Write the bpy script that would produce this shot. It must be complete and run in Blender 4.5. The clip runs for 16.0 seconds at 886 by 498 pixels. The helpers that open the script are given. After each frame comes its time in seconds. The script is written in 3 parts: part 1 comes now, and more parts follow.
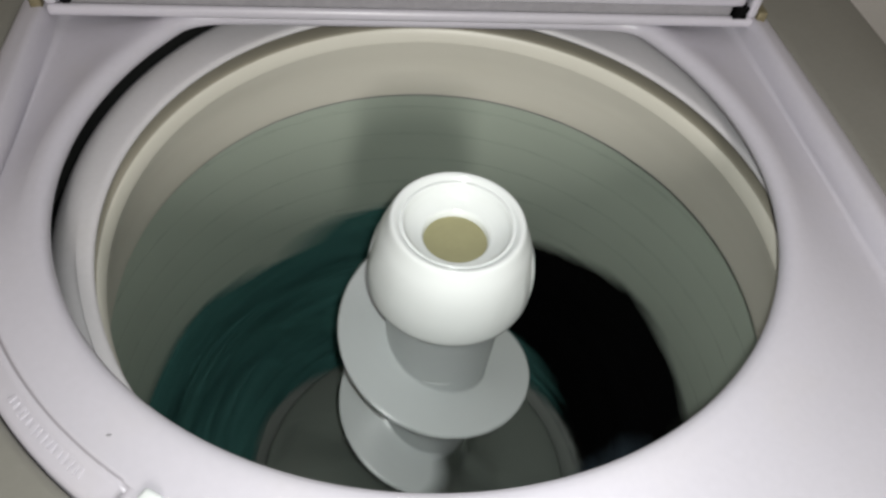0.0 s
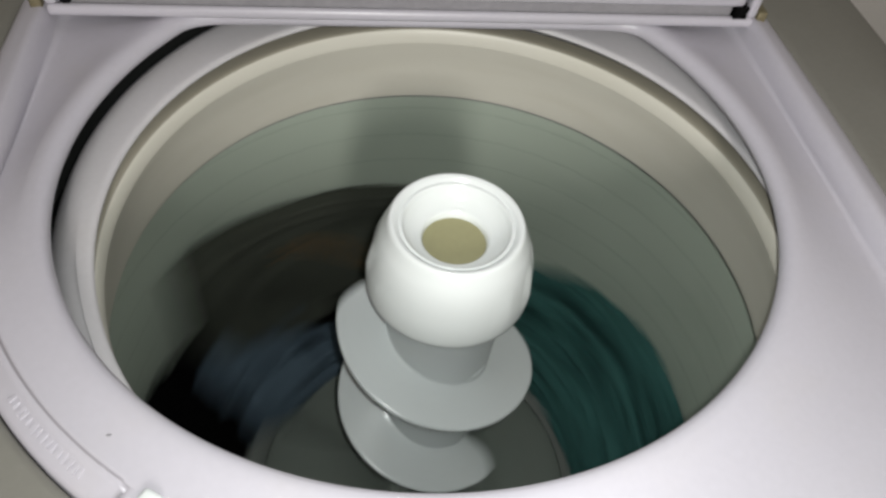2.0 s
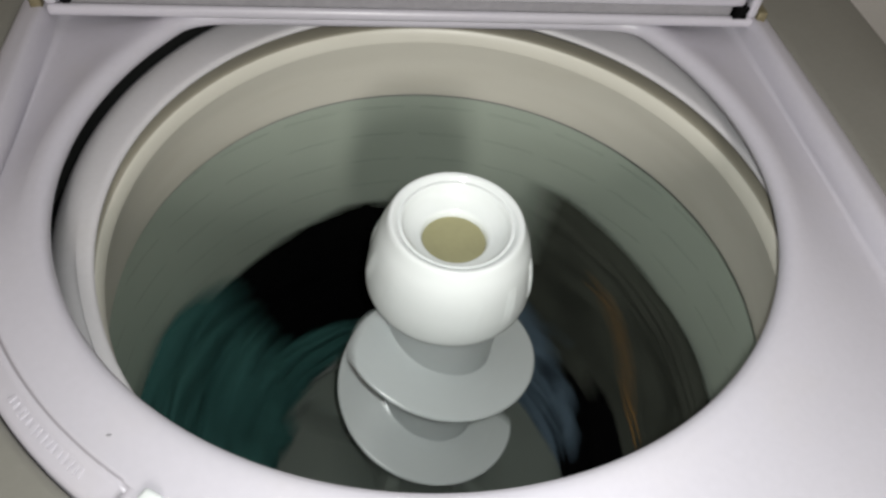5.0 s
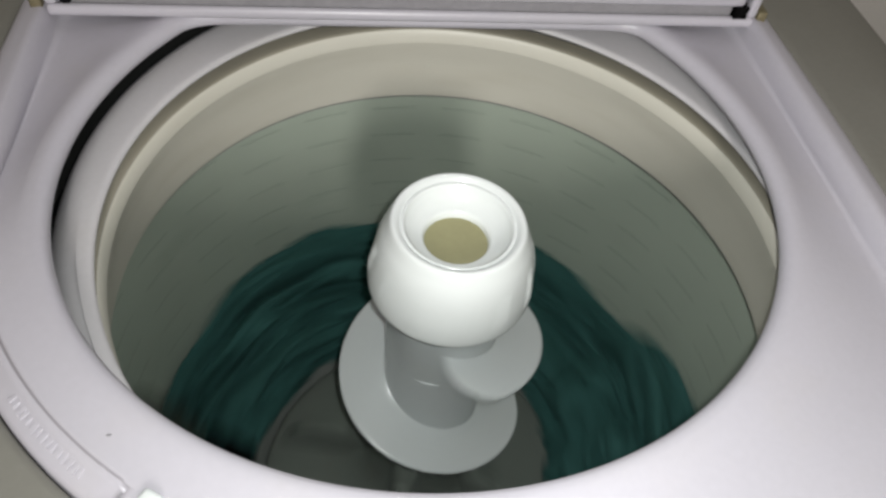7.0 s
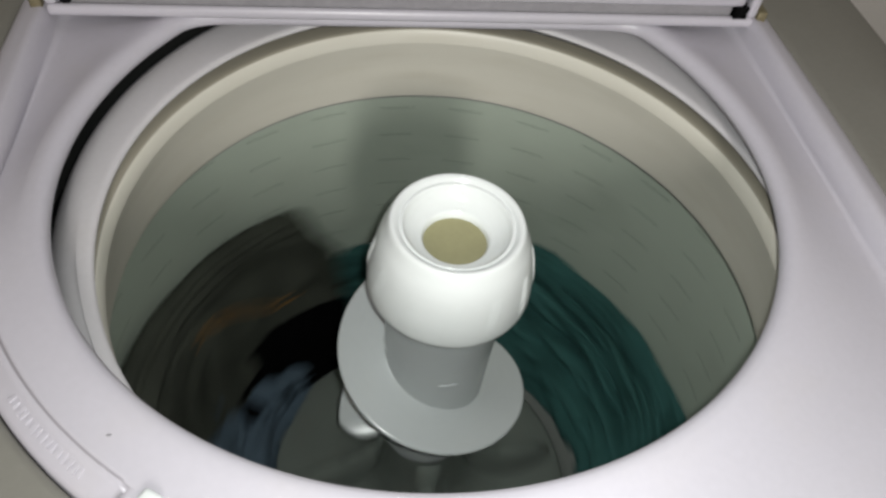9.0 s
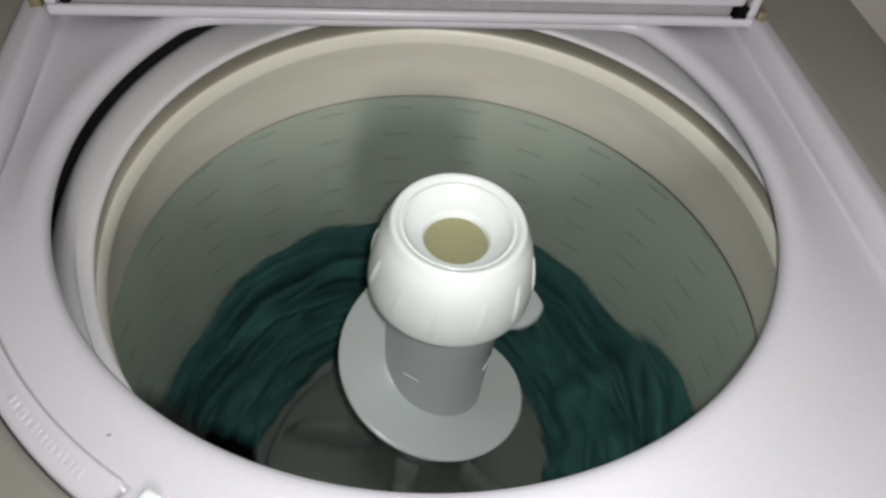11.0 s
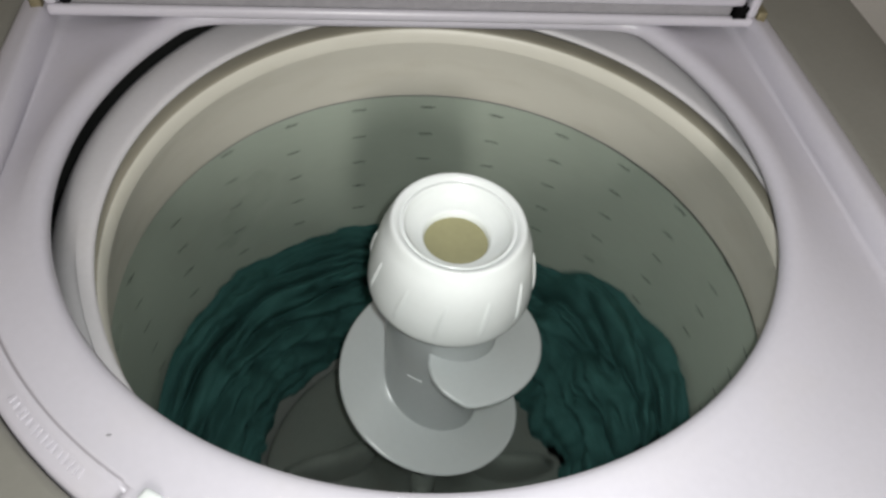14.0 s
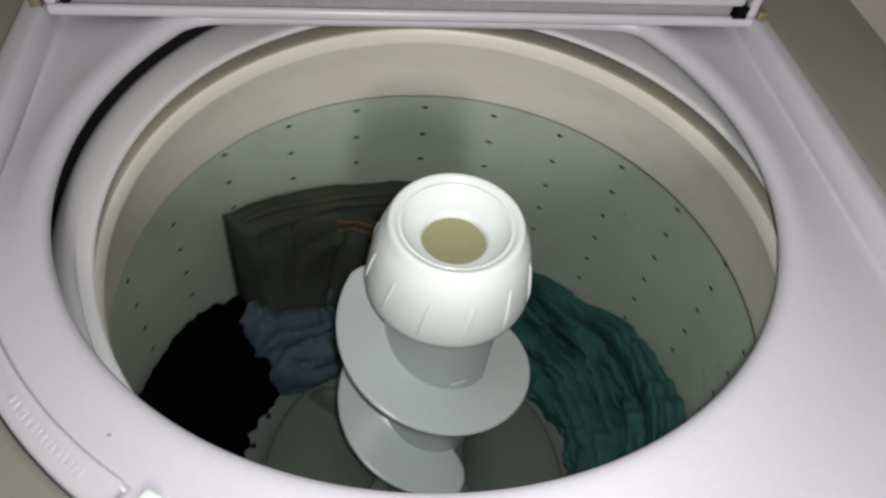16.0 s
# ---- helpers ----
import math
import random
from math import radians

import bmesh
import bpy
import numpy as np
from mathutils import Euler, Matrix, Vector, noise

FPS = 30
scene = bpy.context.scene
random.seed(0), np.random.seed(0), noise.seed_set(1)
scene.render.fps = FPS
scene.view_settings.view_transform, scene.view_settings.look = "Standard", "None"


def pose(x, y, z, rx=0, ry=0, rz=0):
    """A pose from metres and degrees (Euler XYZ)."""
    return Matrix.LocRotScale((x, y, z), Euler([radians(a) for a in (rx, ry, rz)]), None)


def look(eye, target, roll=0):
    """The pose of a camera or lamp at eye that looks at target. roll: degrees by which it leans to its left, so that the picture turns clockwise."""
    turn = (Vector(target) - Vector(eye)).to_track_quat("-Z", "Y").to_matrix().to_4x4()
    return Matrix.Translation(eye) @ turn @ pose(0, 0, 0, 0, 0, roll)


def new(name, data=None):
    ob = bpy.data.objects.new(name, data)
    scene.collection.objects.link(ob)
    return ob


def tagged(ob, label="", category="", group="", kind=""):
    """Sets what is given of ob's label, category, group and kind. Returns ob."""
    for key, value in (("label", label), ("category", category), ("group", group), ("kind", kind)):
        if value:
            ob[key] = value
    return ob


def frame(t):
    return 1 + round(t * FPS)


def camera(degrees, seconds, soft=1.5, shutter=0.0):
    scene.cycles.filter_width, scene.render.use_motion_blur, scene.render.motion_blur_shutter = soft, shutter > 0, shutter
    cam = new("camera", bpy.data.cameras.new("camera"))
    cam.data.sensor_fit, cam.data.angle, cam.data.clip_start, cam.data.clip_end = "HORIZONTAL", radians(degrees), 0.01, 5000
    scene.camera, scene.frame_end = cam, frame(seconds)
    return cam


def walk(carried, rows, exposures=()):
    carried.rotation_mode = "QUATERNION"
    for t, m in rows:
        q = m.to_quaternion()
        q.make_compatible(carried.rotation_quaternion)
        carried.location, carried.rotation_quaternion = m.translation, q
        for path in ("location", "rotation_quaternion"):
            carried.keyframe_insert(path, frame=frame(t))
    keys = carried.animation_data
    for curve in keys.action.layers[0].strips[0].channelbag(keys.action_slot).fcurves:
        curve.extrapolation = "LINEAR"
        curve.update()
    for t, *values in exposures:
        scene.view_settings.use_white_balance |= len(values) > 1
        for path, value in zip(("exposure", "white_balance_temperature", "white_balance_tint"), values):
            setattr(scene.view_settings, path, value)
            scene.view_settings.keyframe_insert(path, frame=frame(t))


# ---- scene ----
# ---- camera ----
cam = camera(61.13, 16.0, soft=2.8, shutter=0.5)
EYE = Vector((-0.0796, -0.3145, 0.4786))
YAW, TILT, ROLL = radians(13.06), radians(-49.87), 8.52
AIM = Vector((math.sin(YAW) * math.cos(TILT), math.cos(YAW) * math.cos(TILT), math.sin(TILT)))
STAND = look(EYE, EYE + AIM, ROLL)
walk(cam, [(0.0, STAND), (16.0, STAND)], exposures=[(0.0, 0.0, 6500, 10), (16.0, 0.0, 6500, 10)])

# ---- world and light ----
world = bpy.data.worlds.new("world")
scene.world = world
world.use_nodes = True
world.node_tree.nodes["Background"].inputs[0].default_value = (0.9, 0.92, 1.0, 1)
world.node_tree.nodes["Background"].inputs[1].default_value = 0.004


def lamp(name, eye, target, watts, size, colour):
    data = bpy.data.lights.new(name, "AREA")
    data.shape, data.size, data.energy, data.color = "DISK", size, watts, colour
    ob = new(name, data)
    ob.matrix_world = look(eye, target)
    return ob


# the recording phone's own torch beside the lens, and an unseen lamp added behind the camera
SIDE, UP = STAND.to_3x3() @ Vector((1, 0, 0)), STAND.to_3x3() @ Vector((0, 1, 0))
torch = lamp("torch_light", EYE + SIDE * 0.012 + UP * 0.008, (0.045, -0.165, 0.16), 1.28, 0.014, (0.965, 1.0, 0.97))
torch.data.spread = radians(145)
# added lamp, low and tall so the agitator shades the basket's back wall
window = lamp("added_rear_light", (-0.02, -1.88, 1.02), (0, 0.1, 0.1), 23.5, 0.20, (1.0, 0.965, 0.925))
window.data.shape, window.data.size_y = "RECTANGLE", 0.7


# ---- materials ----
def material(name, colour, rough=0.5, metal=0.0, vary=0.06, scale=6.0, grain=250.0, bump=0.0, bump_scale=300.0,
             stretch=(1, 1, 1), dirt=None, dirt_amount=0.0, coat=0.0, sheen=0.0, spec=0.5):
    m = bpy.data.materials.new(name)
    m.use_nodes = True
    nt = m.node_tree
    bsdf = nt.nodes["Principled BSDF"]
    co = nt.nodes.new("ShaderNodeTexCoord")
    mp = nt.nodes.new("ShaderNodeMapping")
    mp.inputs["Scale"].default_value = stretch
    nt.links.new(co.outputs["Object"], mp.inputs["Vector"])
    big = nt.nodes.new("ShaderNodeTexNoise")
    big.inputs["Scale"].default_value, big.inputs["Detail"].default_value = scale, 5
    fine = nt.nodes.new("ShaderNodeTexNoise")
    fine.inputs["Scale"].default_value, fine.inputs["Detail"].default_value = grain, 3
    for n in (big, fine):
        nt.links.new(mp.outputs[0], n.inputs["Vector"])
    add = nt.nodes.new("ShaderNodeMath")
    add.operation = "ADD"
    nt.links.new(big.outputs["Fac"], add.inputs[0])
    nt.links.new(fine.outputs["Fac"], add.inputs[1])
    ramp = nt.nodes.new("ShaderNodeMapRange")
    ramp.inputs["From Min"].default_value, ramp.inputs["From Max"].default_value = 0.6, 1.4
    ramp.inputs["To Min"].default_value, ramp.inputs["To Max"].default_value = 1 - vary, 1 + vary
    nt.links.new(add.outputs[0], ramp.inputs["Value"])
    mul = nt.nodes.new("ShaderNodeVectorMath")
    mul.operation = "SCALE"
    mul.inputs[0].default_value = colour
    nt.links.new(ramp.outputs[0], mul.inputs["Scale"])
    out = mul.outputs[0]
    if dirt:
        spots = nt.nodes.new("ShaderNodeTexNoise")
        spots.inputs["Scale"].default_value, spots.inputs["Detail"].default_value = scale * 2.7, 8
        nt.links.new(mp.outputs[0], spots.inputs["Vector"])
        cut = nt.nodes.new("ShaderNodeMapRange")
        cut.inputs["From Min"].default_value, cut.inputs["From Max"].default_value = 0.52, 0.75
        cut.inputs["To Max"].default_value = dirt_amount
        nt.links.new(spots.outputs["Fac"], cut.inputs["Value"])
        mix = nt.nodes.new("ShaderNodeMix")
        mix.data_type = "RGBA"
        nt.links.new(cut.outputs[0], mix.inputs["Factor"])
        nt.links.new(out, mix.inputs["A"])
        mix.inputs["B"].default_value = (*dirt, 1)
        out = mix.outputs["Result"]
    nt.links.new(out, bsdf.inputs["Base Color"])
    rr = nt.nodes.new("ShaderNodeMapRange")
    rr.inputs["To Min"].default_value, rr.inputs["To Max"].default_value = max(0.02, rough - 0.07), rough + 0.07
    nt.links.new(big.outputs["Fac"], rr.inputs["Value"])
    nt.links.new(rr.outputs[0], bsdf.inputs["Roughness"])
    bsdf.inputs["Metallic"].default_value = metal
    bsdf.inputs["Coat Weight"].default_value = coat
    bsdf.inputs["Sheen Weight"].default_value = sheen
    bsdf.inputs["Specular IOR Level"].default_value = spec
    if bump:
        tex = nt.nodes.new("ShaderNodeTexNoise")
        tex.inputs["Scale"].default_value, tex.inputs["Detail"].default_value = bump_scale, 4
        nt.links.new(mp.outputs[0], tex.inputs["Vector"])
        bp = nt.nodes.new("ShaderNodeBump")
        bp.inputs["Strength"].default_value, bp.inputs["Distance"].default_value = bump, 0.002
        nt.links.new(tex.outputs["Fac"], bp.inputs["Height"])
        nt.links.new(bp.outputs[0], bsdf.inputs["Normal"])
    return m


ENAMEL = material("white_enamel", (0.50, 0.48, 0.53), 0.33, vary=0.03, scale=9, bump=0.04, bump_scale=90,
                  dirt=(0.5, 0.46, 0.42), dirt_amount=0.10)
PANEL = material("grey_panel", (0.215, 0.208, 0.183), 0.5, vary=0.05, scale=5, bump=0.06, bump_scale=500,
                 dirt=(0.3, 0.29, 0.26), dirt_amount=0.25)
TUBRING = material("tub_ring_plastic", (0.56, 0.545, 0.56), 0.45, vary=0.04, dirt=(0.5, 0.46, 0.4), dirt_amount=0.15)
CREAM = material("cream_plastic", (0.64, 0.62, 0.545), 0.42, vary=0.04, scale=7, stretch=(1, 1, 3),
                 dirt=(0.42, 0.38, 0.28), dirt_amount=0.2)
WALL = material("basket_enamel", (0.446, 0.504, 0.430), 0.30, vary=0.06, scale=8, bump=0.05, bump_scale=60,
                dirt=(0.32, 0.345, 0.29), dirt_amount=0.25)

FLOORPLASTIC = material("basket_floor_plastic", (0.150, 0.166, 0.153), 0.4, vary=0.08, scale=12)
WHITE = material("white_plastic", (0.74, 0.77, 0.765), 0.15, vary=0.02, scale=14)
AUGER = material("auger_plastic", (0.51, 0.54, 0.545), 0.24, vary=0.03, scale=12, dirt=(0.55, 0.55, 0.5), dirt_amount=0.12)
# skirt and fins are a much darker grey than the auger
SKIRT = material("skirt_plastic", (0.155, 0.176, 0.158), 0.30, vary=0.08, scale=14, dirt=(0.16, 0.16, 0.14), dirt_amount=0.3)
RESIDUE = material("softener_residue", (0.31, 0.295, 0.16), 0.3, vary=0.06, scale=40)
# near-black for rubber parts, and for the dark of tub gap and drain holes
DARK = material("rubber_and_gap_black", (0.0025, 0.0025, 0.003), 0.85, vary=0.2, spec=0.15)
# shade put into the tub's colour, seen in the gap and through the holes
TUB_SHADE = material("tub_shade_black", (0.012, 0.0125, 0.012), 0.8, vary=0.2, spec=0.15)
RUST = material("rusty_hinge", (0.20, 0.17, 0.10), 0.6, metal=0.3, vary=0.35, scale=150)
SEAM = material("lid_seam", (0.26, 0.25, 0.265), 0.6, vary=0.15, scale=60)
TEAL = material("teal_cotton", (0.036, 0.106, 0.099), 0.85, vary=0.42, scale=30, grain=500, bump=0.5, bump_scale=900, spec=0.15)
BLACK = material("black_cotton", (0.0012, 0.0012, 0.0014), 0.95, vary=0.3, scale=20, grain=900, bump=0.4, bump_scale=900, spec=0.05)
DENIM = material("grey_denim", (0.054, 0.058, 0.047), 0.9, vary=0.45, scale=18, grain=700, bump=0.6, bump_scale=1200, spec=0.2)
BLUE = material("blue_grey_cotton", (0.080, 0.115, 0.150), 0.9, vary=0.25, scale=25, grain=900, bump=0.5, bump_scale=900, spec=0.2)
THREAD = material("orange_thread", (0.24, 0.125, 0.032), 0.8, vary=0.2, scale=200)
RED = material("red_cotton", (0.05, 0.008, 0.008), 0.9, vary=0.25, scale=40)
PAINT = material("wall_paint", (0.45, 0.43, 0.40), 0.8, vary=0.06, scale=2, bump=0.1, bump_scale=120)
CONCRETE = material("concrete", (0.22, 0.21, 0.20), 0.85, vary=0.2, scale=4, bump=0.3, bump_scale=60)


# ---- building helpers ----
def finish(bm, mesh_name, mat, smooth=True, recalc=True):
    if recalc:
        bmesh.ops.recalc_face_normals(bm, faces=bm.faces)
    me = bpy.data.meshes.new(mesh_name)
    bm.to_mesh(me)
    bm.free()
    me.materials.append(mat)
    if smooth:
        me.shade_smooth()
    return me


def part(name, bm, mat, parent, label="", smooth=True):
    ob = new(name, finish(bm, name, mat, smooth))
    ob.parent = parent
    if label:
        tagged(ob, label=label)
    return ob


def thing(name, bm, mat, label, category, kind="", group="", smooth=True):
    return tagged(new(name, finish(bm, name, mat, smooth)), label, category, group, kind)


def lathe(profile, steps=96, bm=None, closed=False, centre=(0, 0)):
    """Turns a profile of (radius, height) round the upright axis."""
    bm = bm or bmesh.new()
    rings = []
    for r, z in profile:
        if r < 1e-6:
            rings.append([bm.verts.new((centre[0], centre[1], z))])
        else:
            rings.append([bm.verts.new((centre[0] + r * math.cos(2 * math.pi * k / steps),
                                        centre[1] + r * math.sin(2 * math.pi * k / steps), z)) for k in range(steps)])
    pairs = list(zip(rings, rings[1:]))
    if closed:
        pairs.append((rings[-1], rings[0]))
    for a, b in pairs:
        for k in range(steps):
            j = (k + 1) % steps
            if len(a) == 1:
                bm.faces.new((a[0], b[k], b[j]))
            elif len(b) == 1:
                bm.faces.new((a[k], b[0], a[j]))
            else:
                bm.faces.new((a[k], b[k], b[j], a[j]))
    return bm


def rounded(points, per=5):
    """A smooth run through the points of a profile (Catmull-Rom)."""
    pts = [points[0]] + list(points) + [points[-1]]
    out = []
    for i in range(1, len(pts) - 2):
        p0, p1, p2, p3 = (np.array(q, float) for q in pts[i - 1:i + 3])
        for s in range(per):
            u = s / per
            out.append(tuple(0.5 * (2 * p1 + (p2 - p0) * u + (2 * p0 - 5 * p1 + 4 * p2 - p3) * u * u
                                    + (3 * p1 - p0 - 3 * p2 + p3) * u ** 3)))
    out.append(tuple(points[-1]))
    return out


def box(bm, x0, y0, z0, x1, y1, z1, bevel=0.0, m=None):
    made = bmesh.ops.create_cube(bm, size=1.0)["verts"]
    for v in made:
        v.co = Vector(((x0 + x1) / 2 + v.co.x * (x1 - x0), (y0 + y1) / 2 + v.co.y * (y1 - y0), (z0 + z1) / 2 + v.co.z * (z1 - z0)))
    if bevel:
        edges = list({e for v in made for e in v.link_edges})
        made = bmesh.ops.bevel(bm, geom=edges, offset=bevel, segments=3, profile=0.5, affect="EDGES")["verts"]
    if m is not None:
        bmesh.ops.transform(bm, matrix=m, verts=list(set(made)))
    return bm


def ring_grid(rows, bm=None, close=True):
    """Skins rows of points, each row a loop of the same length."""
    bm = bm or bmesh.new()
    vs = [[bm.verts.new(q) for q in row] for row in rows]
    n = len(vs[0])
    for a, b in zip(vs, vs[1:]):
        for k in range(n if close else n - 1):
            j = (k + 1) % n
            bm.faces.new((a[k], b[k], b[j], a[j]))
    return bm


def smooth_step(x, a, b):
    u = min(1.0, max(0.0, (x - a) / (b - a)))
    return u * u * (3 - 2 * u)


# ---- the room ----
FLOOR_Z = -0.755


def room():
    for name, b, mat, lab in (
            ("floor", (-1.5, -1.9, FLOOR_Z - 0.1, 1.5, 0.62, FLOOR_Z), CONCRETE, "grey concrete laundry floor"),
            ("ceiling", (-1.5, -1.9, 1.65, 1.5, 0.62, 1.75), PAINT, "plain off-white ceiling"),
            ("wall_north", (-1.5, 0.5, FLOOR_Z, 1.5, 0.62, 1.65), PAINT, "plain painted wall behind the machine"),
            ("wall_west", (-1.62, -1.9, FLOOR_Z, -1.5, 0.5, 1.65), PAINT, "plain painted wall"),
            ("wall_east", (1.5, -1.9, FLOOR_Z, 1.62, 0.5, 1.65), PAINT, "plain painted wall")):
        thing(name, box(bmesh.new(), *b), mat, lab, "room", kind="structure", smooth=False)
    # the unseen wall behind the camera, with a narrow upright opening added round the lamp
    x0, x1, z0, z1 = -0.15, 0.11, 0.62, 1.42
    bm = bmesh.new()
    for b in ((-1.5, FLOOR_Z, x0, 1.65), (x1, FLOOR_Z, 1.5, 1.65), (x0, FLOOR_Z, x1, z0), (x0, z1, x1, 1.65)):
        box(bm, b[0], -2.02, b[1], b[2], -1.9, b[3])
    thing("wall_south", bm, PAINT, "plain painted wall with an opening for the added lamp", "room", kind="structure", smooth=False)
    # frame added round the lamp's opening, out of view
    frame_1 = tagged(new("added_window_1"), "added narrow window frame round the unseen lamp", "window", kind="structure")
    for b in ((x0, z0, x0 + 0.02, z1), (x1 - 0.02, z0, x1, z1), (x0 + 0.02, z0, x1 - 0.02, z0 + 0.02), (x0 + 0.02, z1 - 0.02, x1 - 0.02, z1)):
        part("added_window_frame", box(bmesh.new(), b[0], -1.99, b[1], b[2], -1.93, b[3]), WHITE, frame_1, smooth=False)


room()

# ---- washing machine: cabinet and deck ----
washer = tagged(new("washing_machine"), "white top-loading washing machine with open lid, spinning down", "washing machine")
CX, CY = -0.016, 0.030      # centre of the loading opening
SIDE_W, SIDE_E, BACK, FRONT = -0.385, 0.365, 0.33, -0.36


def opening(a):
    """Radius of the loading opening at the angle a: round, cut straight along the back."""
    r = (0.2190 + 0.0012 * math.cos(a) - 0.0016 * math.sin(a) - 0.0015 * math.cos(2 * a) + 0.0044 * math.sin(2 * a)
         - 0.0013 * math.cos(3 * a) - 0.0025 * math.sin(3 * a))
    if math.sin(a) > 0.05:
        cut = 0.140 / math.sin(a)
        d = max(0.0, 0.018 - abs(r - cut))
        r = min(r, cut) - d * d / (4 * 0.018)
    return r


def to_rect(a, x0, y0, x1, y1, round_=0.03):
    """Distance from the opening's centre to a rectangle with rounded corners, at the angle a."""
    c, s = math.cos(a), math.sin(a)
    tx = ((x1 - CX) / c) if c > 1e-6 else ((x0 - CX) / c) if c < -1e-6 else 9
    ty = ((y1 - CY) / s) if s > 1e-6 else ((y0 - CY) / s) if s < -1e-6 else 9
    d = max(0.0, round_ - abs(tx - ty))
    return min(tx, ty) - d * d / (4 * round_)


def gripped(a):
    """1 along the finger grip at the front left, 0 elsewhere."""
    deg = math.degrees(a % (2 * math.pi))
    return smooth_step(deg, 190, 205) * (1 - smooth_step(deg, 234.2, 235.6))


def level(z, z_grip):
    """A height that sinks to z_grip along the finger grip and the deck's left front corner."""
    def height(a):
        deg = math.degrees(a % (2 * math.pi))
        return z + (z_grip - z) * smooth_step(deg, 174, 204) * (1 - smooth_step(deg, 234.2, 235.6))
    return height


def flat_front(z, z_front):
    """A height that changes to z_front along the front of the deck, where it has no gutter."""
    def height(a):
        deg = math.degrees(a % (2 * math.pi))
        w = smooth_step(deg, 172, 204) * (1 - smooth_step(deg, 305, 345))
        return z + (z_front - z) * w
    return height


def well(a, grow):
    """Edge of the sunken deck; along the front left it follows the opening where the finger grip is."""
    a %= 2 * math.pi
    far = to_rect(a, -0.270, -0.285, 0.250, 0.195, 0.04)
    near = 0.2595
    w = gripped(a)
    return far * (1 - w) + min(near, far) * w + grow * (1 - 0.42 * w)


N = 360


def loop(radius, z, grow=0.0):
    row = []
    for k in range(N):
        a = 2 * math.pi * k / N
        r = radius(a) + grow
        row.append((CX + r * math.cos(a), CY + r * math.sin(a), z(a) if callable(z) else z))
    return row


def mid(a, u):
    """Between the opening and the gutter; along the front the shelf keeps one width."""
    deg = math.degrees(a % (2 * math.pi))
    w = smooth_step(deg, 190, 205) * (1 - smooth_step(deg, 305, 340))
    edge = to_rect(a, -0.270, -0.285, 0.250, 0.195, 0.04) * (1 - w) + 0.2595 * w
    inner = opening(a) + 0.0125
    return inner * (1 - u) + edge * u


deck = ring_grid([
    loop(opening, 0.1500, 0.010), loop(opening, 0.1495, 0.004), loop(opening, 0.1512, 0.0008), loop(opening, 0.1550, 0.0), loop(opening, flat_front(0.1582, 0.1592), 0.0015),
    loop(opening, flat_front(0.1605, 0.1610), 0.0045), loop(opening, flat_front(0.1613, 0.1614), 0.008), loop(opening, flat_front(0.1610, 0.1614), 0.0125),
    loop(lambda a: mid(a, 0.10), flat_front(0.1594, 0.1612)), loop(lambda a: mid(a, 0.24), flat_front(0.1574, 0.1610)), loop(lambda a: mid(a, 0.38), flat_front(0.1555, 0.1607)),
    loop(lambda a: mid(a, 0.52), flat_front(0.1540, 0.1605)), loop(lambda a: mid(a, 0.66), flat_front(0.1529, 0.1603)), loop(lambda a: mid(a, 0.78), flat_front(0.1522, 0.1602)),
    loop(lambda a: mid(a, 0.885), flat_front(0.1520, 0.1601)), loop(lambda a: well(a, -0.0055), flat_front(0.1545, 0.1600)), loop(lambda a: well(a, -0.0025), flat_front(0.1625, 0.1598)),
    loop(lambda a: well(a, 0.0), level(0.1665, 0.1596)), loop(lambda a: well(a, 0.002), level(0.1680, 0.1588)), loop(lambda a: well(a, 0.006), level(0.1676, 0.1572)),
    loop(lambda a: well(a, 0.012), level(0.1662, 0.1552)), loop(lambda a: well(a, 0.0165), level(0.1652, 0.1538)),
    loop(lambda a: well(a, 0.020), level(0.162, 0.1520)), loop(lambda a: well(a, 0.021), level(0.150, 0.1455))])
part("deck", deck, ENAMEL, washer, "glossy white enamel deck round the opening")


def outer(a):
    return to_rect(a, SIDE_W, FRONT, SIDE_E, BACK, 0.02)


top = ring_grid([
    loop(lambda a: well(a, 0.0215), level(0.150, 0.1455)), loop(lambda a: well(a, 0.0225), level(0.1585, 0.1515)), loop(lambda a: well(a, 0.0245), level(0.1605, 0.1530)),
    loop(lambda a: well(a, 0.030), level(0.161, 0.1540)),
    loop(lambda a: 0.5 * well(a, 0.03) + 0.5 * outer(a), 0.162), loop(lambda a: outer(a) - 0.010, 0.161),
    loop(lambda a: outer(a) - 0.003, 0.158), loop(outer, 0.150), loop(outer, 0.12)])
part("top_panel", top, PANEL, washer, "dull grey outer top panel")


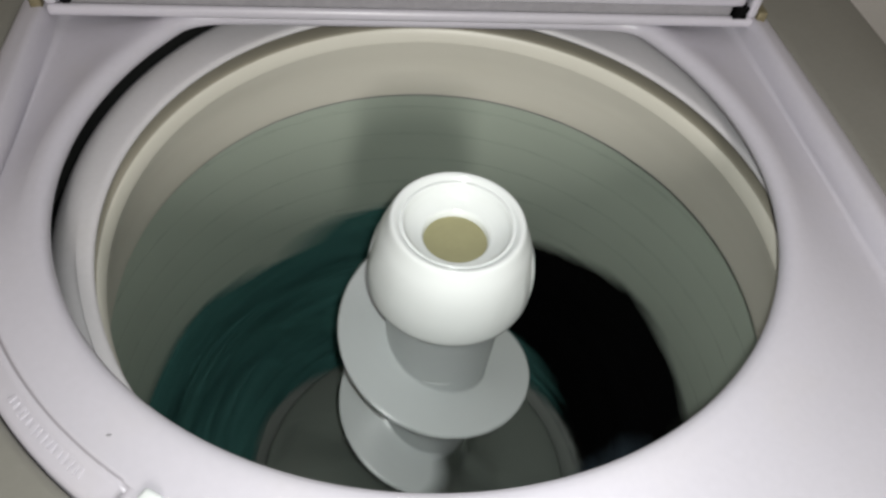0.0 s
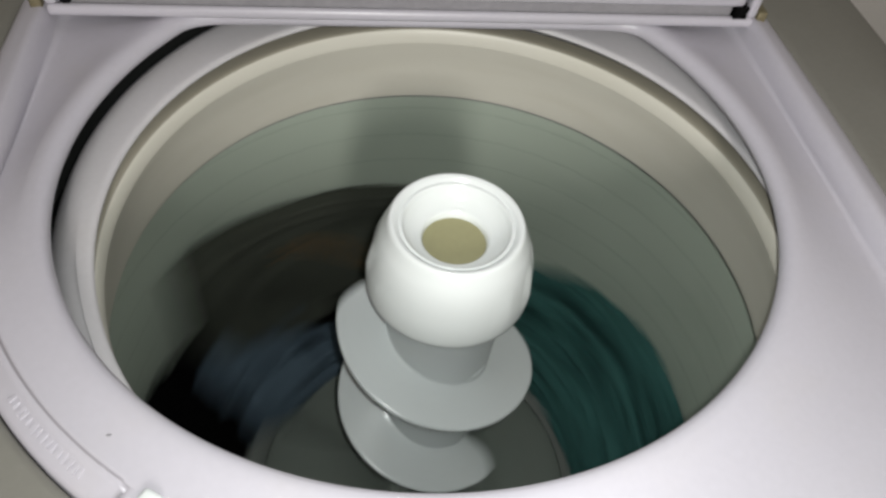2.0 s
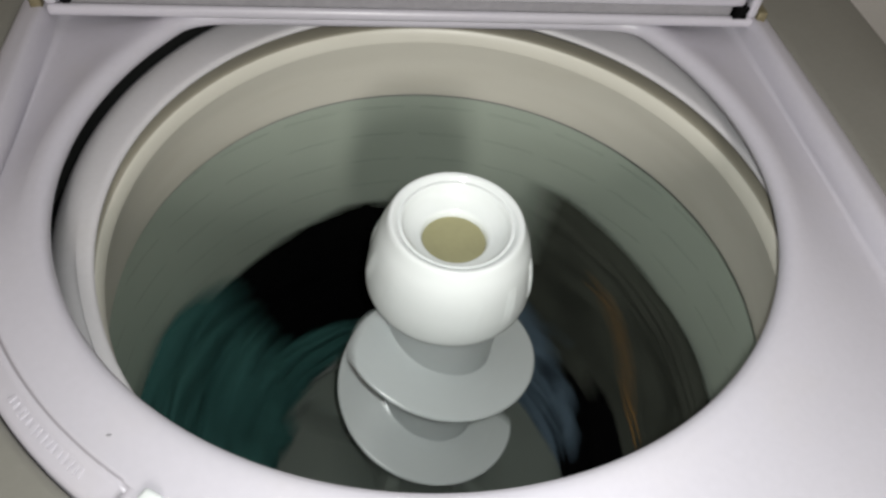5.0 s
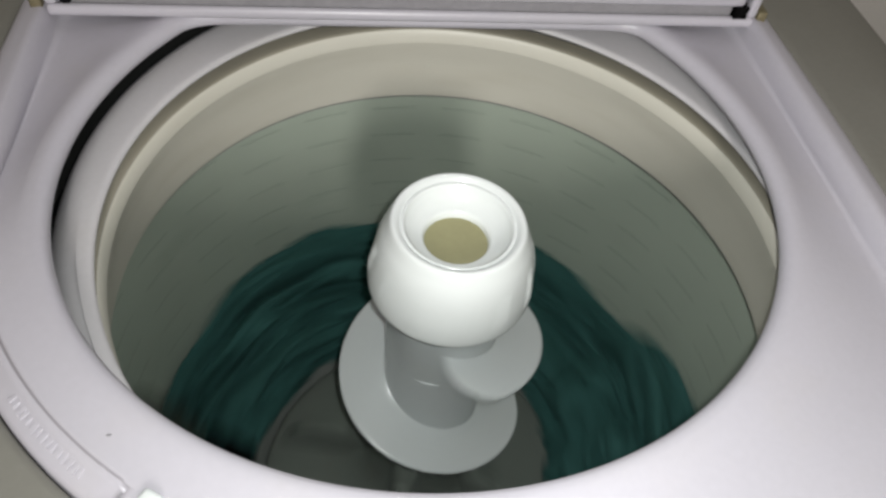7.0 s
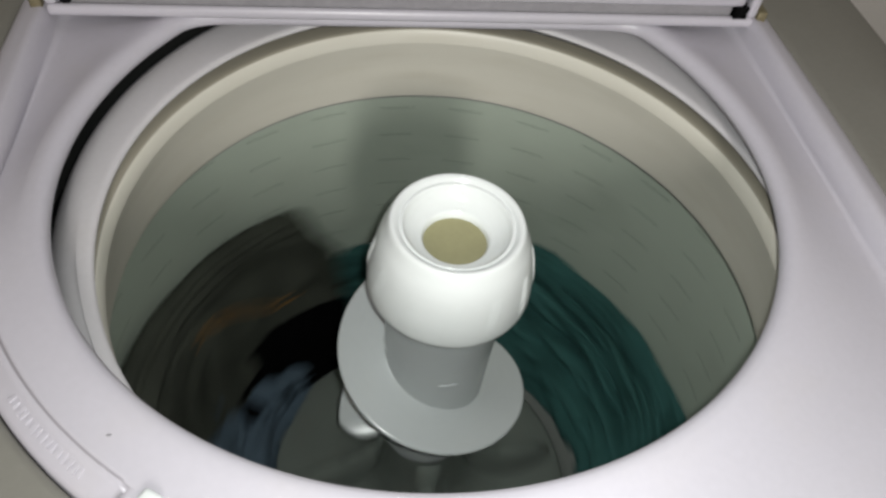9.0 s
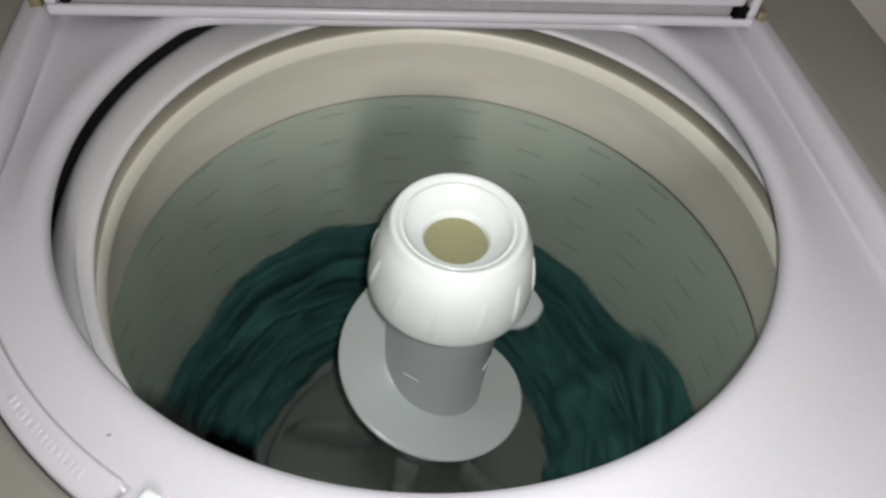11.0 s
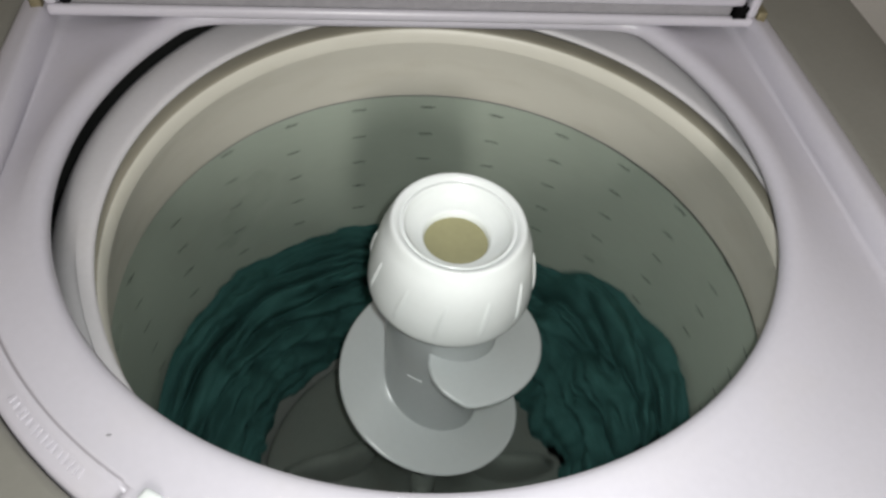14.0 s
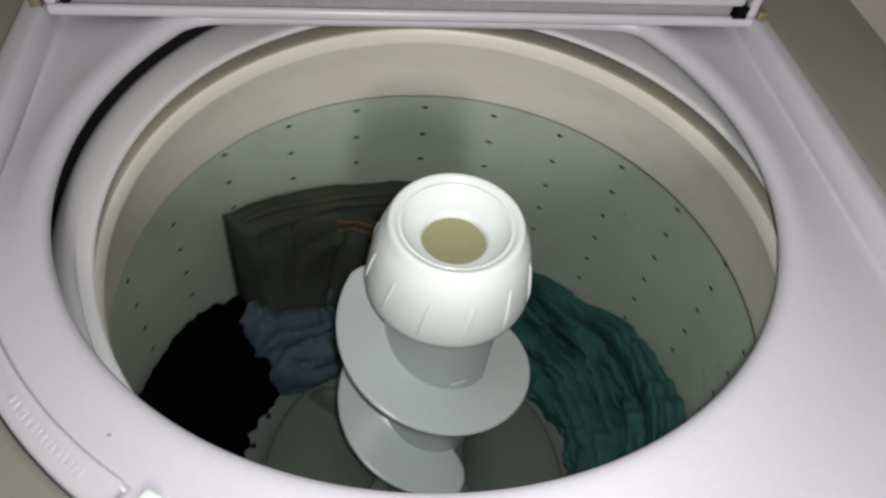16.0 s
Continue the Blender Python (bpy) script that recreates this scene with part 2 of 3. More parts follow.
def cabinet():
    t = 0.004
    for b in ((SIDE_W, FRONT, FLOOR_Z + 0.02, SIDE_W + t, BACK, 0.125), (SIDE_E - t, FRONT, FLOOR_Z + 0.02, SIDE_E, BACK, 0.125),
              (SIDE_W + t, FRONT, FLOOR_Z + 0.02, SIDE_E - t, FRONT + t, 0.125), (SIDE_W + t, BACK - t, FLOOR_Z + 0.02, SIDE_E - t, BACK, 0.125),
              (SIDE_W + t, FRONT + t, FLOOR_Z + 0.02, SIDE_E - t, BACK - t, FLOOR_Z + 0.03)):
        part("cabinet_panel", box(bmesh.new(), *b), ENAMEL, washer, "white enamelled steel cabinet panel", smooth=False)
    for sx in (SIDE_W + 0.05, SIDE_E - 0.05):
        for sy in (FRONT + 0.05, BACK - 0.05):
            bm = lathe([(0, FLOOR_Z), (0.022, FLOOR_Z), (0.022, FLOOR_Z + 0.008), (0.012, FLOOR_Z + 0.02), (0, FLOOR_Z + 0.02)], 20, centre=(sx, sy))
            part("foot", bm, DARK, washer, "black rubber levelling foot")


cabinet()


def lopsided(bm):
    """Moves the outer part of a ring with the tub, which does not hang quite on the basket's axis."""
    for v in bm.verts:
        w = smooth_step(math.hypot(v.co.x, v.co.y), 0.220, 0.238)
        v.co.x += 0.006 * w
        v.co.y += 0.024 * w
    return bm


def outer_tub():
    prof = [(0.0, -0.42), (0.26, -0.42), (0.288, -0.39), (0.292, 0.146), (0.296, 0.146), (0.292, -0.40), (0.26, -0.43), (0.0, -0.43)]
    part("outer_tub", lathe(prof, 96), TUB_SHADE, washer, "outer tub, coloured near black for the shade in the gap")
    prof = rounded([(0.2215, 0.1312), (0.2165, 0.1316), (0.2146, 0.1336), (0.2162, 0.1358), (0.2200, 0.1365), (0.2300, 0.1360), (0.2368, 0.1348), (0.2424, 0.1318),
                    (0.2475, 0.1264), (0.2521, 0.1188), (0.2560, 0.1086), (0.2592, 0.0960), (0.2612, 0.0835), (0.2620, 0.0720)], 4)
    prof += [(0.2598, 0.0720), (0.2588, 0.0835), (0.2566, 0.0955), (0.2534, 0.1070), (0.2496, 0.1162), (0.2452, 0.1232), (0.2406, 0.1280), (0.2345, 0.1318)]
    part("tub_ring", lopsided(lathe(prof, 144, closed=True)), TUBRING, washer, "white plastic tub ring")
    # black ring added to close the gap with shade
    prof = rounded([(0.2606, 0.0712), (0.2640, 0.0685), (0.2710, 0.0670), (0.2760, 0.0665), (0.2840, 0.0665)], 3)
    prof += [(0.2840, 0.0650), (0.2650, 0.0655), (0.2602, 0.0685)]
    part("gap_shade_ring", lopsided(lathe(prof, 120, closed=True)), DARK, washer, "black ring added for the shade in the tub gap")


outer_tub()


# ---- lid ----
def lid():
    lid_body = new("lid")
    lid_body.parent = washer
    x0, x1, y, z0, z1 = -0.268, 0.250, 0.163, 0.1615, 0.60
    tagged(lid_body, label="open white enamelled lid standing upright")
    bm = bmesh.new()
    box(bm, x0, y + 0.010, z0 + 0.004, x1, y + 0.028, z1, 0.004)
    part("shell", bm, ENAMEL, lid_body)
    bm = bmesh.new()
    box(bm, x0, y - 0.002, z0, x1, y + 0.0045, z0 + 0.0085, 0.0030)
    box(bm, x0, y - 0.002, z0 + 0.0087, x0 + 0.008, y + 0.0098, z1, 0.0030)
    box(bm, x1 - 0.008, y - 0.002, z0 + 0.0087, x1, y + 0.0098, z1, 0.0030)
    part("rim", bm, ENAMEL, lid_body, "rolled white rim")
    # even grey strip filling the groove between rim and inner panel
    bm = bmesh.new()
    box(bm, x0 + 0.0092, y + 0.0048, z0 + 0.0030, x1 - 0.0092, y + 0.0097, z0 + 0.0165)
    part("seam", bm, SEAM, lid_body, "grey strip in the groove behind the rim", smooth=False)
    bm = bmesh.new()
    box(bm, x0 + 0.012, y + 0.000, z0 + 0.0168, x1 - 0.012, y + 0.0095, z1 - 0.02, 0.003)
    part("inner_panel", bm, ENAMEL, lid_body)
    for sx, dx in ((x0 + 0.011, 1), (x1 - 0.011, -1)):
        bm = bmesh.new()
        box(bm, sx - dx * 0.001, y - 0.0005, z0 + 0.0088, sx + dx * 0.006, y + 0.0046, z0 + 0.0164, 0.002)
        part("bumper", bm, DARK, lid_body, "dark worn rubber bumper")
    for sx in (x0 - 0.0065, x1 + 0.0065):
        bm = bmesh.new()
        box(bm, sx - 0.004, y + 0.000, z0 + 0.001, sx + 0.004, y + 0.016, z0 + 0.013, 0.002)
        part("hinge", bm, RUST, lid_body, "rusty brown hinge pin")


lid()


# ---- finger grip with raised marks, and chips in the enamel ----
def grip():
    rnd = random.Random(4)
    for k in range(15):
        deg = 217.8 + k * 0.80 + 0.25 * (rnd.random() - 0.5)
        a = radians(deg)
        r = well(a, 0.0075)
        h = 0.0042 + 0.0016 * rnd.random()
        m = Matrix.Translation((CX + r * math.cos(a), CY + r * math.sin(a), 0.1570)) @ pose(0, 0, 0, 0, 0, deg) @ pose(0, 0, 0, 0, 16, 0)
        bm = box(bmesh.new(), -h / 2, -0.0011, -0.0006, h / 2, 0.0004 + rnd.random() * 0.0011, 0.0006, 0.0002, m)
        part("mark", bm, ENAMEL, washer, "raised moulded mark", smooth=False)
    a = radians(236.6)
    m = Matrix.Translation((CX + 0.262 * math.cos(a), CY + 0.262 * math.sin(a), 0.1605)) @ pose(0, 0, 0, 0, 0, 236.6)
    part("grip_end", box(bmesh.new(), -0.0085, -0.0050, -0.008, 0.030, 0.0050, 0.0030, 0.0025, m), WHITE, washer, "white plastic grip end")
    for x, y, z, s in ((0.2525, 0.0990, 0.1665, 0.0018), (-0.1788, -0.1542, 0.1609, 0.0009), (-0.2545, 0.1480, 0.1478, 0.0018)):
        bm = lathe([(0, 0.0004), (s * 0.6, 0.0003), (s, 0.0)], 9)
        bmesh.ops.transform(bm, matrix=Matrix.Translation((x, y, z)) @ Matrix.Diagonal((1.4, 0.7, 1, 1)), verts=bm.verts)
        part("chip", bm, SEAM, washer, "small dark chip in the enamel")


grip()

# ---- spinning basket ----
R, HOLE_Z, HOLE_DZ, HOLE_A, ROWS = 0.260, 0.0, -0.03447, 11.03, 8
BASKET_FLOOR = -0.290


def basket_wall():
    """A drum wall of cells, each with a punched hole right through it."""
    bm = bmesh.new()
    grid = {}

    def vert(a, z, r=R):
        key = (round(a % 360, 3), round(z, 5), round(r, 5))
        if key not in grid:
            grid[key] = bm.verts.new((r * math.cos(radians(a)), r * math.sin(radians(a)), z))
        return grid[key]

    for c in range(24):
        ac = HOLE_A + 15 * c
        for j in range(ROWS):
            zc = HOLE_Z + j * HOLE_DZ
            h = -HOLE_DZ / 2
            rim = [vert(ac + 7.5 * u, zc + h * v) for u, v in
                   [(-1, -1), (-0.5, -1), (0, -1), (0.5, -1), (1, -1), (1, -0.5), (1, 0), (1, 0.5), (1, 1), (0.5, 1), (0, 1), (-0.5, 1), (-1, 1), (-1, 0.5), (-1, 0), (-1, -0.5)]]
            inner = []
            for k in range(16):
                b = 2 * math.pi * (k - 6) / 16
                da, dz = math.degrees(0.0026 * math.cos(b) / R), 0.0020 * math.sin(b)
                inner.append(vert(ac + da, zc + dz))
            for k in range(16):
                l = (k + 1) % 16
                bm.faces.new((rim[k], rim[l], inner[l], inner[k]))
    # plain skirt under the rows and lip over them
    z0, z1 = HOLE_Z + (ROWS - 0.5) * HOLE_DZ, HOLE_Z - 0.5 * HOLE_DZ
    for c in range(96):
        a, b = HOLE_A - 7.5 + 3.75 * c, HOLE_A - 7.5 + 3.75 * (c + 1)
        for lo, hi, r0, r1 in ((BASKET_FLOOR, BASKET_FLOOR + 0.008, R - 0.012, R - 0.003), (BASKET_FLOOR + 0.008, z0, R - 0.003, R), (z1, 0.042, R, R)):
            bm.faces.new((vert(a, lo, r0), vert(b, lo, r0), vert(b, hi, r1), vert(a, hi, r1)))
    return bm


basket = new("basket", finish(basket_wall(), "basket", WALL))
basket.parent = washer
tagged(basket, label="grey-green enamelled spin basket punched with drain holes")

ring_prof = rounded([(0.2590, 0.0395), (0.2440, 0.0388), (0.2312, 0.0393), (0.2290, 0.0420), (0.2265, 0.058), (0.2220, 0.082), (0.2178, 0.098), (0.2161, 0.1042), (0.2156, 0.1068),
                     (0.2164, 0.1120), (0.2180, 0.1162), (0.2200, 0.1176), (0.2250, 0.1178), (0.2350, 0.1170)], 4)
ring_prof += [(0.2370, 0.110), (0.2400, 0.090), (0.2630, 0.0600), (0.2640, 0.045)]
# darker olive copy of the cream plastic, painting the shade under the tub ring
RING_SHADE = material("shaded_cream_plastic", (0.30, 0.28, 0.225), 0.55, vary=0.12, scale=9, dirt=(0.2, 0.18, 0.12), dirt_amount=0.3)
part("balance_ring", lathe(ring_prof, 144, closed=True), CREAM, basket, "cream plastic balance ring")
# thin strip drawn as the dark gap between ring and wall
part("ring_seam", lathe(rounded([(0.2308, 0.0412), (0.2300, 0.0398), (0.2303, 0.0380), (0.2325, 0.0376), (0.2360, 0.0382)], 3), 144), SEAM, basket, "dark strip for the gap under the ring")
part("ring_top", lathe(rounded([(0.2186, 0.1174), (0.2200, 0.1183), (0.2250, 0.1185), (0.2352, 0.1176)], 3), 144), RING_SHADE, basket, "top of the ring, coloured olive for the tub ring's shade")


def basket_floor():
    prof = [(0.0, -0.300), (0.04, -0.298), (0.152, BASKET_FLOOR - 0.002), (0.1585, BASKET_FLOOR - 0.010), (0.1625, BASKET_FLOOR - 0.010), (0.1655, BASKET_FLOOR), (0.20, BASKET_FLOOR + 0.001), (0.249, BASKET_FLOOR + 0.0005)]
    part("basket_floor", lathe(prof, 120), FLOORPLASTIC, basket, "grey basket floor")
    # the dark of each drain hole is a black disc set on the floor
    for k in range(30):
        a = 2 * math.pi * (k + 0.3) / 30
        bm = lathe([(0, 0.0010), (0.0022, 0.0010), (0.003, 0.0004), (0.003, -0.001)], 10, centre=(0.176 * math.cos(a), 0.176 * math.sin(a)))
        bmesh.ops.translate(bm, vec=(0, 0, BASKET_FLOOR + 0.0012), verts=bm.verts)
        part("drain_hole_disc", bm, DARK, basket)


basket_floor()


def agitator_base():
    prof = rounded([(0.0385, -0.115), (0.040, -0.16), (0.043, -0.20), (0.054, -0.235), (0.080, -0.258), (0.115, -0.270), (0.150, -0.277), (0.1575, -0.281), (0.1585, -0.287)], 5)
    part("agitator_base", lathe(prof, 96), SKIRT, basket, "dark greenish-grey lower agitator skirt")
    for k in range(4):
        b = radians(-6 + 90 * k)
        rows = []
        for i in range(29):
            u = i / 28
            r = 0.036 + 0.116 * u
            base_z = float(np.interp(r, [0.040, 0.043, 0.054, 0.080, 0.115, 0.150, 0.158], [-0.16, -0.20, -0.235, -0.258, -0.270, -0.277, -0.283]))
            rise = max(0.0, min(-0.186 - 0.075 * u ** 0.8, base_z + 0.030) - base_z) * (1 - smooth_step(u, 0.80, 1.0))
            bend = b + 0.12 * u * u
            wide = 0.0065 + 0.0085 * math.sin(math.pi * min(1.0, u * 0.8 + 0.15))
            e = Vector((-math.sin(bend), math.cos(bend), 0))
            q = Vector((r * math.cos(bend), r * math.sin(bend), 0))
            row = []
            for j in range(13):
                v = j / 6 - 1
                w = q + e * (wide * v)
                row.append((w.x, w.y, base_z - 0.003 + (rise + 0.003) * (1 - abs(v) ** 3.2)))
            row += [(q.x + e.x * wide, q.y + e.y * wide, base_z - 0.008), (q.x - e.x * wide, q.y - e.y * wide, base_z - 0.008)]
            rows.append(row)
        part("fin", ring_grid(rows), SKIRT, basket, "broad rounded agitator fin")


agitator_base()

# ---- auger with its cap ----
VANE_R, VANE_B, VANE_TOP, VANE_END = 0.0788, 0.018, 0.0265, 545.0


def auger_parts():
    prof = rounded([(0.0432, 0.067), (0.0428, 0.03), (0.0420, -0.02), (0.0408, -0.10), (0.0402, -0.152), (0.038, -0.157)], 4)
    body = new("auger", finish(lathe(prof, 72), "auger", AUGER))
    body.parent = washer
    tagged(body, label="grey-white plastic auger barrel of the agitator")
    rows = []
    steps = 260
    for i in range(steps + 1):
        d = VANE_END * i / steps
        a = radians(d)
        z = VANE_TOP - VANE_B * a
        tip = min(1.0, max(0.0, (d - 2) / 28)) ** 0.5 * min(1.0, max(0.0, (VANE_END - d) / 16)) ** 0.42
        ro = 0.041 + (VANE_R - 0.041) * max(0.02, tip)
        t = 0.0021
        row = []
        for r, dz in ((0.0375, t * 1.9), (0.0415, t * 1.5), (0.045, t), (ro - 0.0025, t), (ro - 0.0007, t * 0.7), (ro, 0), (ro - 0.0007, -t * 0.7), (ro - 0.0025, -t),
                      (0.045, -t), (0.0375, -t * 1.6)):
            rr = min(r, ro) if r > 0.0416 else r
            row.append((rr * math.cos(a), rr * math.sin(a), z + dz))
        rows.append(row)
    part("vane", ring_grid(rows), AUGER, body, "spiral vane winding down the barrel")
    cap = rounded([(0.0205, 0.0990), (0.0212, 0.1025), (0.0220, 0.1062), (0.0234, 0.1080), (0.0264, 0.1094), (0.0308, 0.1124), (0.0340, 0.1165), (0.0356, 0.1203), (0.0368, 0.1208), (0.0376, 0.1202),
                   (0.0388, 0.1211), (0.0404, 0.1228), (0.0428, 0.1236), (0.0448, 0.1218), (0.0474, 0.1155), (0.0500, 0.1090), (0.0526, 0.1000), (0.0550, 0.0880), (0.0567, 0.0780),
                   (0.0576, 0.0690), (0.0576, 0.0650), (0.0568, 0.0624), (0.0548, 0.0614), (0.0500, 0.0625), (0.0420, 0.0645)], 4)
    part("cap", lathe(cap, 96), WHITE, body, "rounded glossy white dispenser cap")
    for k in range(12):
        a = 8.1 + 30 * k
        rows = []
        for i in range(13):
            u = i / 12 * 2 - 1
            z = 0.0865 + 0.0165 * u
            r = float(np.interp(z, [0.0690, 0.078, 0.088, 0.100, 0.109, 0.1155], [0.0576, 0.0567, 0.0550, 0.0526, 0.0500, 0.0474]))
            half = 2.0 * math.sqrt(max(0.0, 1 - u * u)) + 0.05
            b = a + 3.0 * u
            ridge = 0.0015 * math.sqrt(max(0.0, 1 - u * u))
            rows.append([((r + dr) * math.cos(radians(b + da)), (r + dr) * math.sin(radians(b + da)), z)
                         for da, dr in ((-half, -0.0012), (-half * 0.7, ridge * 0.5), (-half * 0.1, ridge), (half * 0.35, ridge * 0.8), (half * 0.45, -0.0012))])
        part("rib", ring_grid(rows), WHITE, body)
    part("residue", lathe([(0, 0.1026), (0.012, 0.1026), (0.0195, 0.1027), (0.0213, 0.1030)], 48), RESIDUE, body, "murky olive softener residue in the cup")
    for k in range(4):
        part("latch", box(bmesh.new(), 0.0395, -0.0062, -0.0152, 0.0430, 0.0062, -0.0126, 0.0007, pose(0, 0, 0, 0, 0, -192 + 91 * k)), AUGER, body, "small moulded latch on the barrel")
    return body


auger = auger_parts()


# ---- wet laundry, lying against the wall of the basket ----
def table(rows, a):
    return float(np.interp(a, [q[0] for q in rows], [q[1] for q in rows]))


def garment(a0, a1, top_rows, in_rows, seed, amp=0.014, fold=(3.6, 10.0), wall_r=0.2525, bulge=1.0, nu=150, nv=56, slant=0.6, low=BASKET_FLOOR + 0.006, end=7.0, crease=0.007, across=0.8):
    """A crumpled heap along an arc of the basket, from the wall down to its inner hem."""
    rows = []
    off = Vector((seed * 3.7, seed * 1.3, seed * 7.1))
    for i in range(nu + 1):
        a = a0 + (a1 - a0) * i / nu
        w = min(1.0, (a - a0) / end, (a1 - a) / end)
        w = math.sqrt(max(0.0, 1 - (1 - max(0.0, w)) ** 2))
        zt, ri = table(top_rows, a), table(in_rows, a)
        zt += 0.004 * noise.noise(Vector((a * 0.12, seed, 0))) + 0.005 * noise.noise(Vector((a * 0.35, seed, 5)))
        ri += 0.006 * noise.noise(Vector((a * 0.10, seed, 9))) + 0.005 * noise.noise(Vector((a * 0.3, seed, 3)))
        zt = low + (zt - low) * (0.12 + 0.88 * w)
        ri = wall_r - (wall_r - ri) * (0.25 + 0.75 * w)
        row = []
        for j in range(nv + 1):
            s = j / nv * math.pi / 2
            r = wall_r - (wall_r - ri) * math.sin(s) ** bulge
            z = low + (zt - low) * math.cos(s) ** (1 / max(0.6, bulge))
            t = j / nv
            # folds: long ridges laid round the basket by the spin, with a few across
            v = t * fold[0] + slant * a / 60
            q = Vector((v, a * 0.020, 0)) + off
            n1 = abs(noise.noise(q + 0.55 * noise.noise_vector(q * 0.7)))
            q2 = Vector((v * 2.3, a * 0.045, 4)) + off
            n2 = abs(noise.noise(q2 + 0.6 * noise.noise_vector(q2 * 0.5)))
            q3 = Vector((a * fold[1] * 0.01, t * 2.0, 8)) + off
            n3 = abs(noise.noise(q3 + 0.6 * noise.noise_vector(q3 * 0.5)))
            q4 = Vector((a * 0.6, t * 14, 2)) + off
            d = amp * (2.2 * n1 + 0.9 * n2 + across * n3 + 0.06 * noise.noise(q4) - 0.72)
            # tight creases between the folds
            d -= crease * (max(0.0, 1 - n1 / 0.11) + 0.6 * max(0.0, 1 - n2 / 0.13) + 0.4 * across * max(0.0, 1 - n3 / 0.10))
            d *= min(1.0, t * 5 + 0.15) * (0.35 + 0.65 * w) * (1 - 0.8 * t ** 3)
            nr, nz = -math.sin(s), math.cos(s)
            r = min(wall_r, r + d * nr)
            z = max(low - 0.003, z + d * nz)
            row.append((r * math.cos(radians(a)), r * math.sin(radians(a)), z))
        # back and under side
        row.append((wall_r * math.cos(radians(a)), wall_r * math.sin(radians(a)), low - 0.003))
        rows.append(row)
    bm = ring_grid(rows)
    for row in (0, nu):
        bm.verts.ensure_lookup_table()
        n = nv + 2
        bm.faces.new([bm.verts[row * n + k] for k in range(n)])
    return bm


laundry = []


def wet(name, bm, mat, label, category):
    ob = thing(name, bm, mat, label, category, group="wet laundry in the basket")
    laundry.append(ob)
    return ob


shirt = wet("shirt", garment(80, 284, [(80, -0.160), (86, -0.146), (96, -0.130), (104, -0.125), (112, -0.134), (121, -0.135), (129, -0.143), (136, -0.176), (143, -0.180), (153, -0.166), (166, -0.153), (174, -0.160),
                                       (195, -0.159), (206, -0.160), (215, -0.157), (225, -0.149), (233, -0.160), (241, -0.159), (250, -0.165), (262, -0.191), (274, -0.192), (281, -0.206), (287, -0.24)],
                     [(80, 0.175), (92, 0.163), (104, 0.138), (120, 0.145), (134, 0.152), (147, 0.163), (157, 0.169), (184, 0.171), (210, 0.166), (250, 0.166), (270, 0.170), (287, 0.18)],
                     1.0, amp=0.026, fold=(4.6, 7), nu=520, nv=130, crease=0.012, across=0.28, slant=1.1),
    TEAL, "crumpled wet teal cotton shirt against the basket wall", "shirt")
part("sleeve", garment(8, 92, [(8, -0.268), (42, -0.255), (64, -0.235), (92, -0.215)], [(8, 0.192), (34, 0.188), (50, 0.173), (68, 0.164), (92, 0.150)], 2.0, amp=0.009, crease=0.004, wall_r=0.2, nu=150, nv=36),
     TEAL, shirt, "wet teal sleeve under the black shirt")
black_shirt = wet("black_shirt", garment(-86, 92, [(-86, -0.235), (-70, -0.222), (-55, -0.205), (-40, -0.190), (-12, -0.196), (2, -0.186), (10, -0.164), (20, -0.150), (30, -0.144), (38, -0.131), (45, -0.121), (52, -0.135), (60, -0.141),
                                                   (68, -0.151), (76, -0.157), (84, -0.165), (92, -0.19)],
                           [(-86, 0.175), (-70, 0.160), (-47, 0.156), (-38, 0.158), (-25, 0.165), (-5, 0.168), (5, 0.175), (14, 0.180), (25, 0.181), (42, 0.179), (54, 0.186), (70, 0.187), (92, 0.19)], 3.0, amp=0.009, nu=260, crease=0.003),
    BLACK, "heap of wet black cotton clothing", "shirt")
part("sleeve", garment(40, 80, [(40, -0.190), (58, -0.172), (80, -0.195)], [(40, 0.182), (60, 0.180), (80, 0.185)], 6.0, amp=0.009, wall_r=0.235, nu=90, nv=40, crease=0.003),
     BLACK, black_shirt, "crumpled black sleeve")
part("hem", garment(88, 106, [(88, -0.266), (97, -0.246), (106, -0.268)], [(88, 0.158), (97, 0.143), (106, 0.152)], 8.0, amp=0.005, wall_r=0.185, nu=50, nv=24, crease=0.002),
     BLACK, black_shirt, "corner of the black hem under the teal shirt")
blue_shirt = wet("blue_shirt", garment(-60, 11, [(-60, -0.245), (-40, -0.222), (-20, -0.198), (-8, -0.182), (2, -0.170), (11, -0.195)], [(-60, 0.152), (-40, 0.146), (-20, 0.147), (-4, 0.149), (4, 0.163), (15, 0.176)], 4.0, amp=0.013, wall_r=0.226,
                          fold=(3.0, 6), nu=190, nv=72, crease=0.0045, across=0.4),
    BLUE, "crumpled wet blue-grey cotton shirt", "shirt")
part("sleeve", garment(-24, 4, [(-24, -0.232), (-8, -0.218), (4, -0.236)], [(-24, 0.146), (-8, 0.146), (4, 0.156)], 7.0, amp=0.009, wall_r=0.19, nu=80, nv=36, crease=0.003),
     BLUE, blue_shirt, "crumpled blue-grey sleeve")
wet("red_sock", garment(4, 30, [(4, -0.276), (30, -0.276)], [(4, 0.186), (14, 0.180), (30, 0.188)], 5.0, amp=0.002, crease=0.001, wall_r=0.19, nu=50, nv=24),
    RED, "edge of a wet dark red sock under black clothing", "sock")


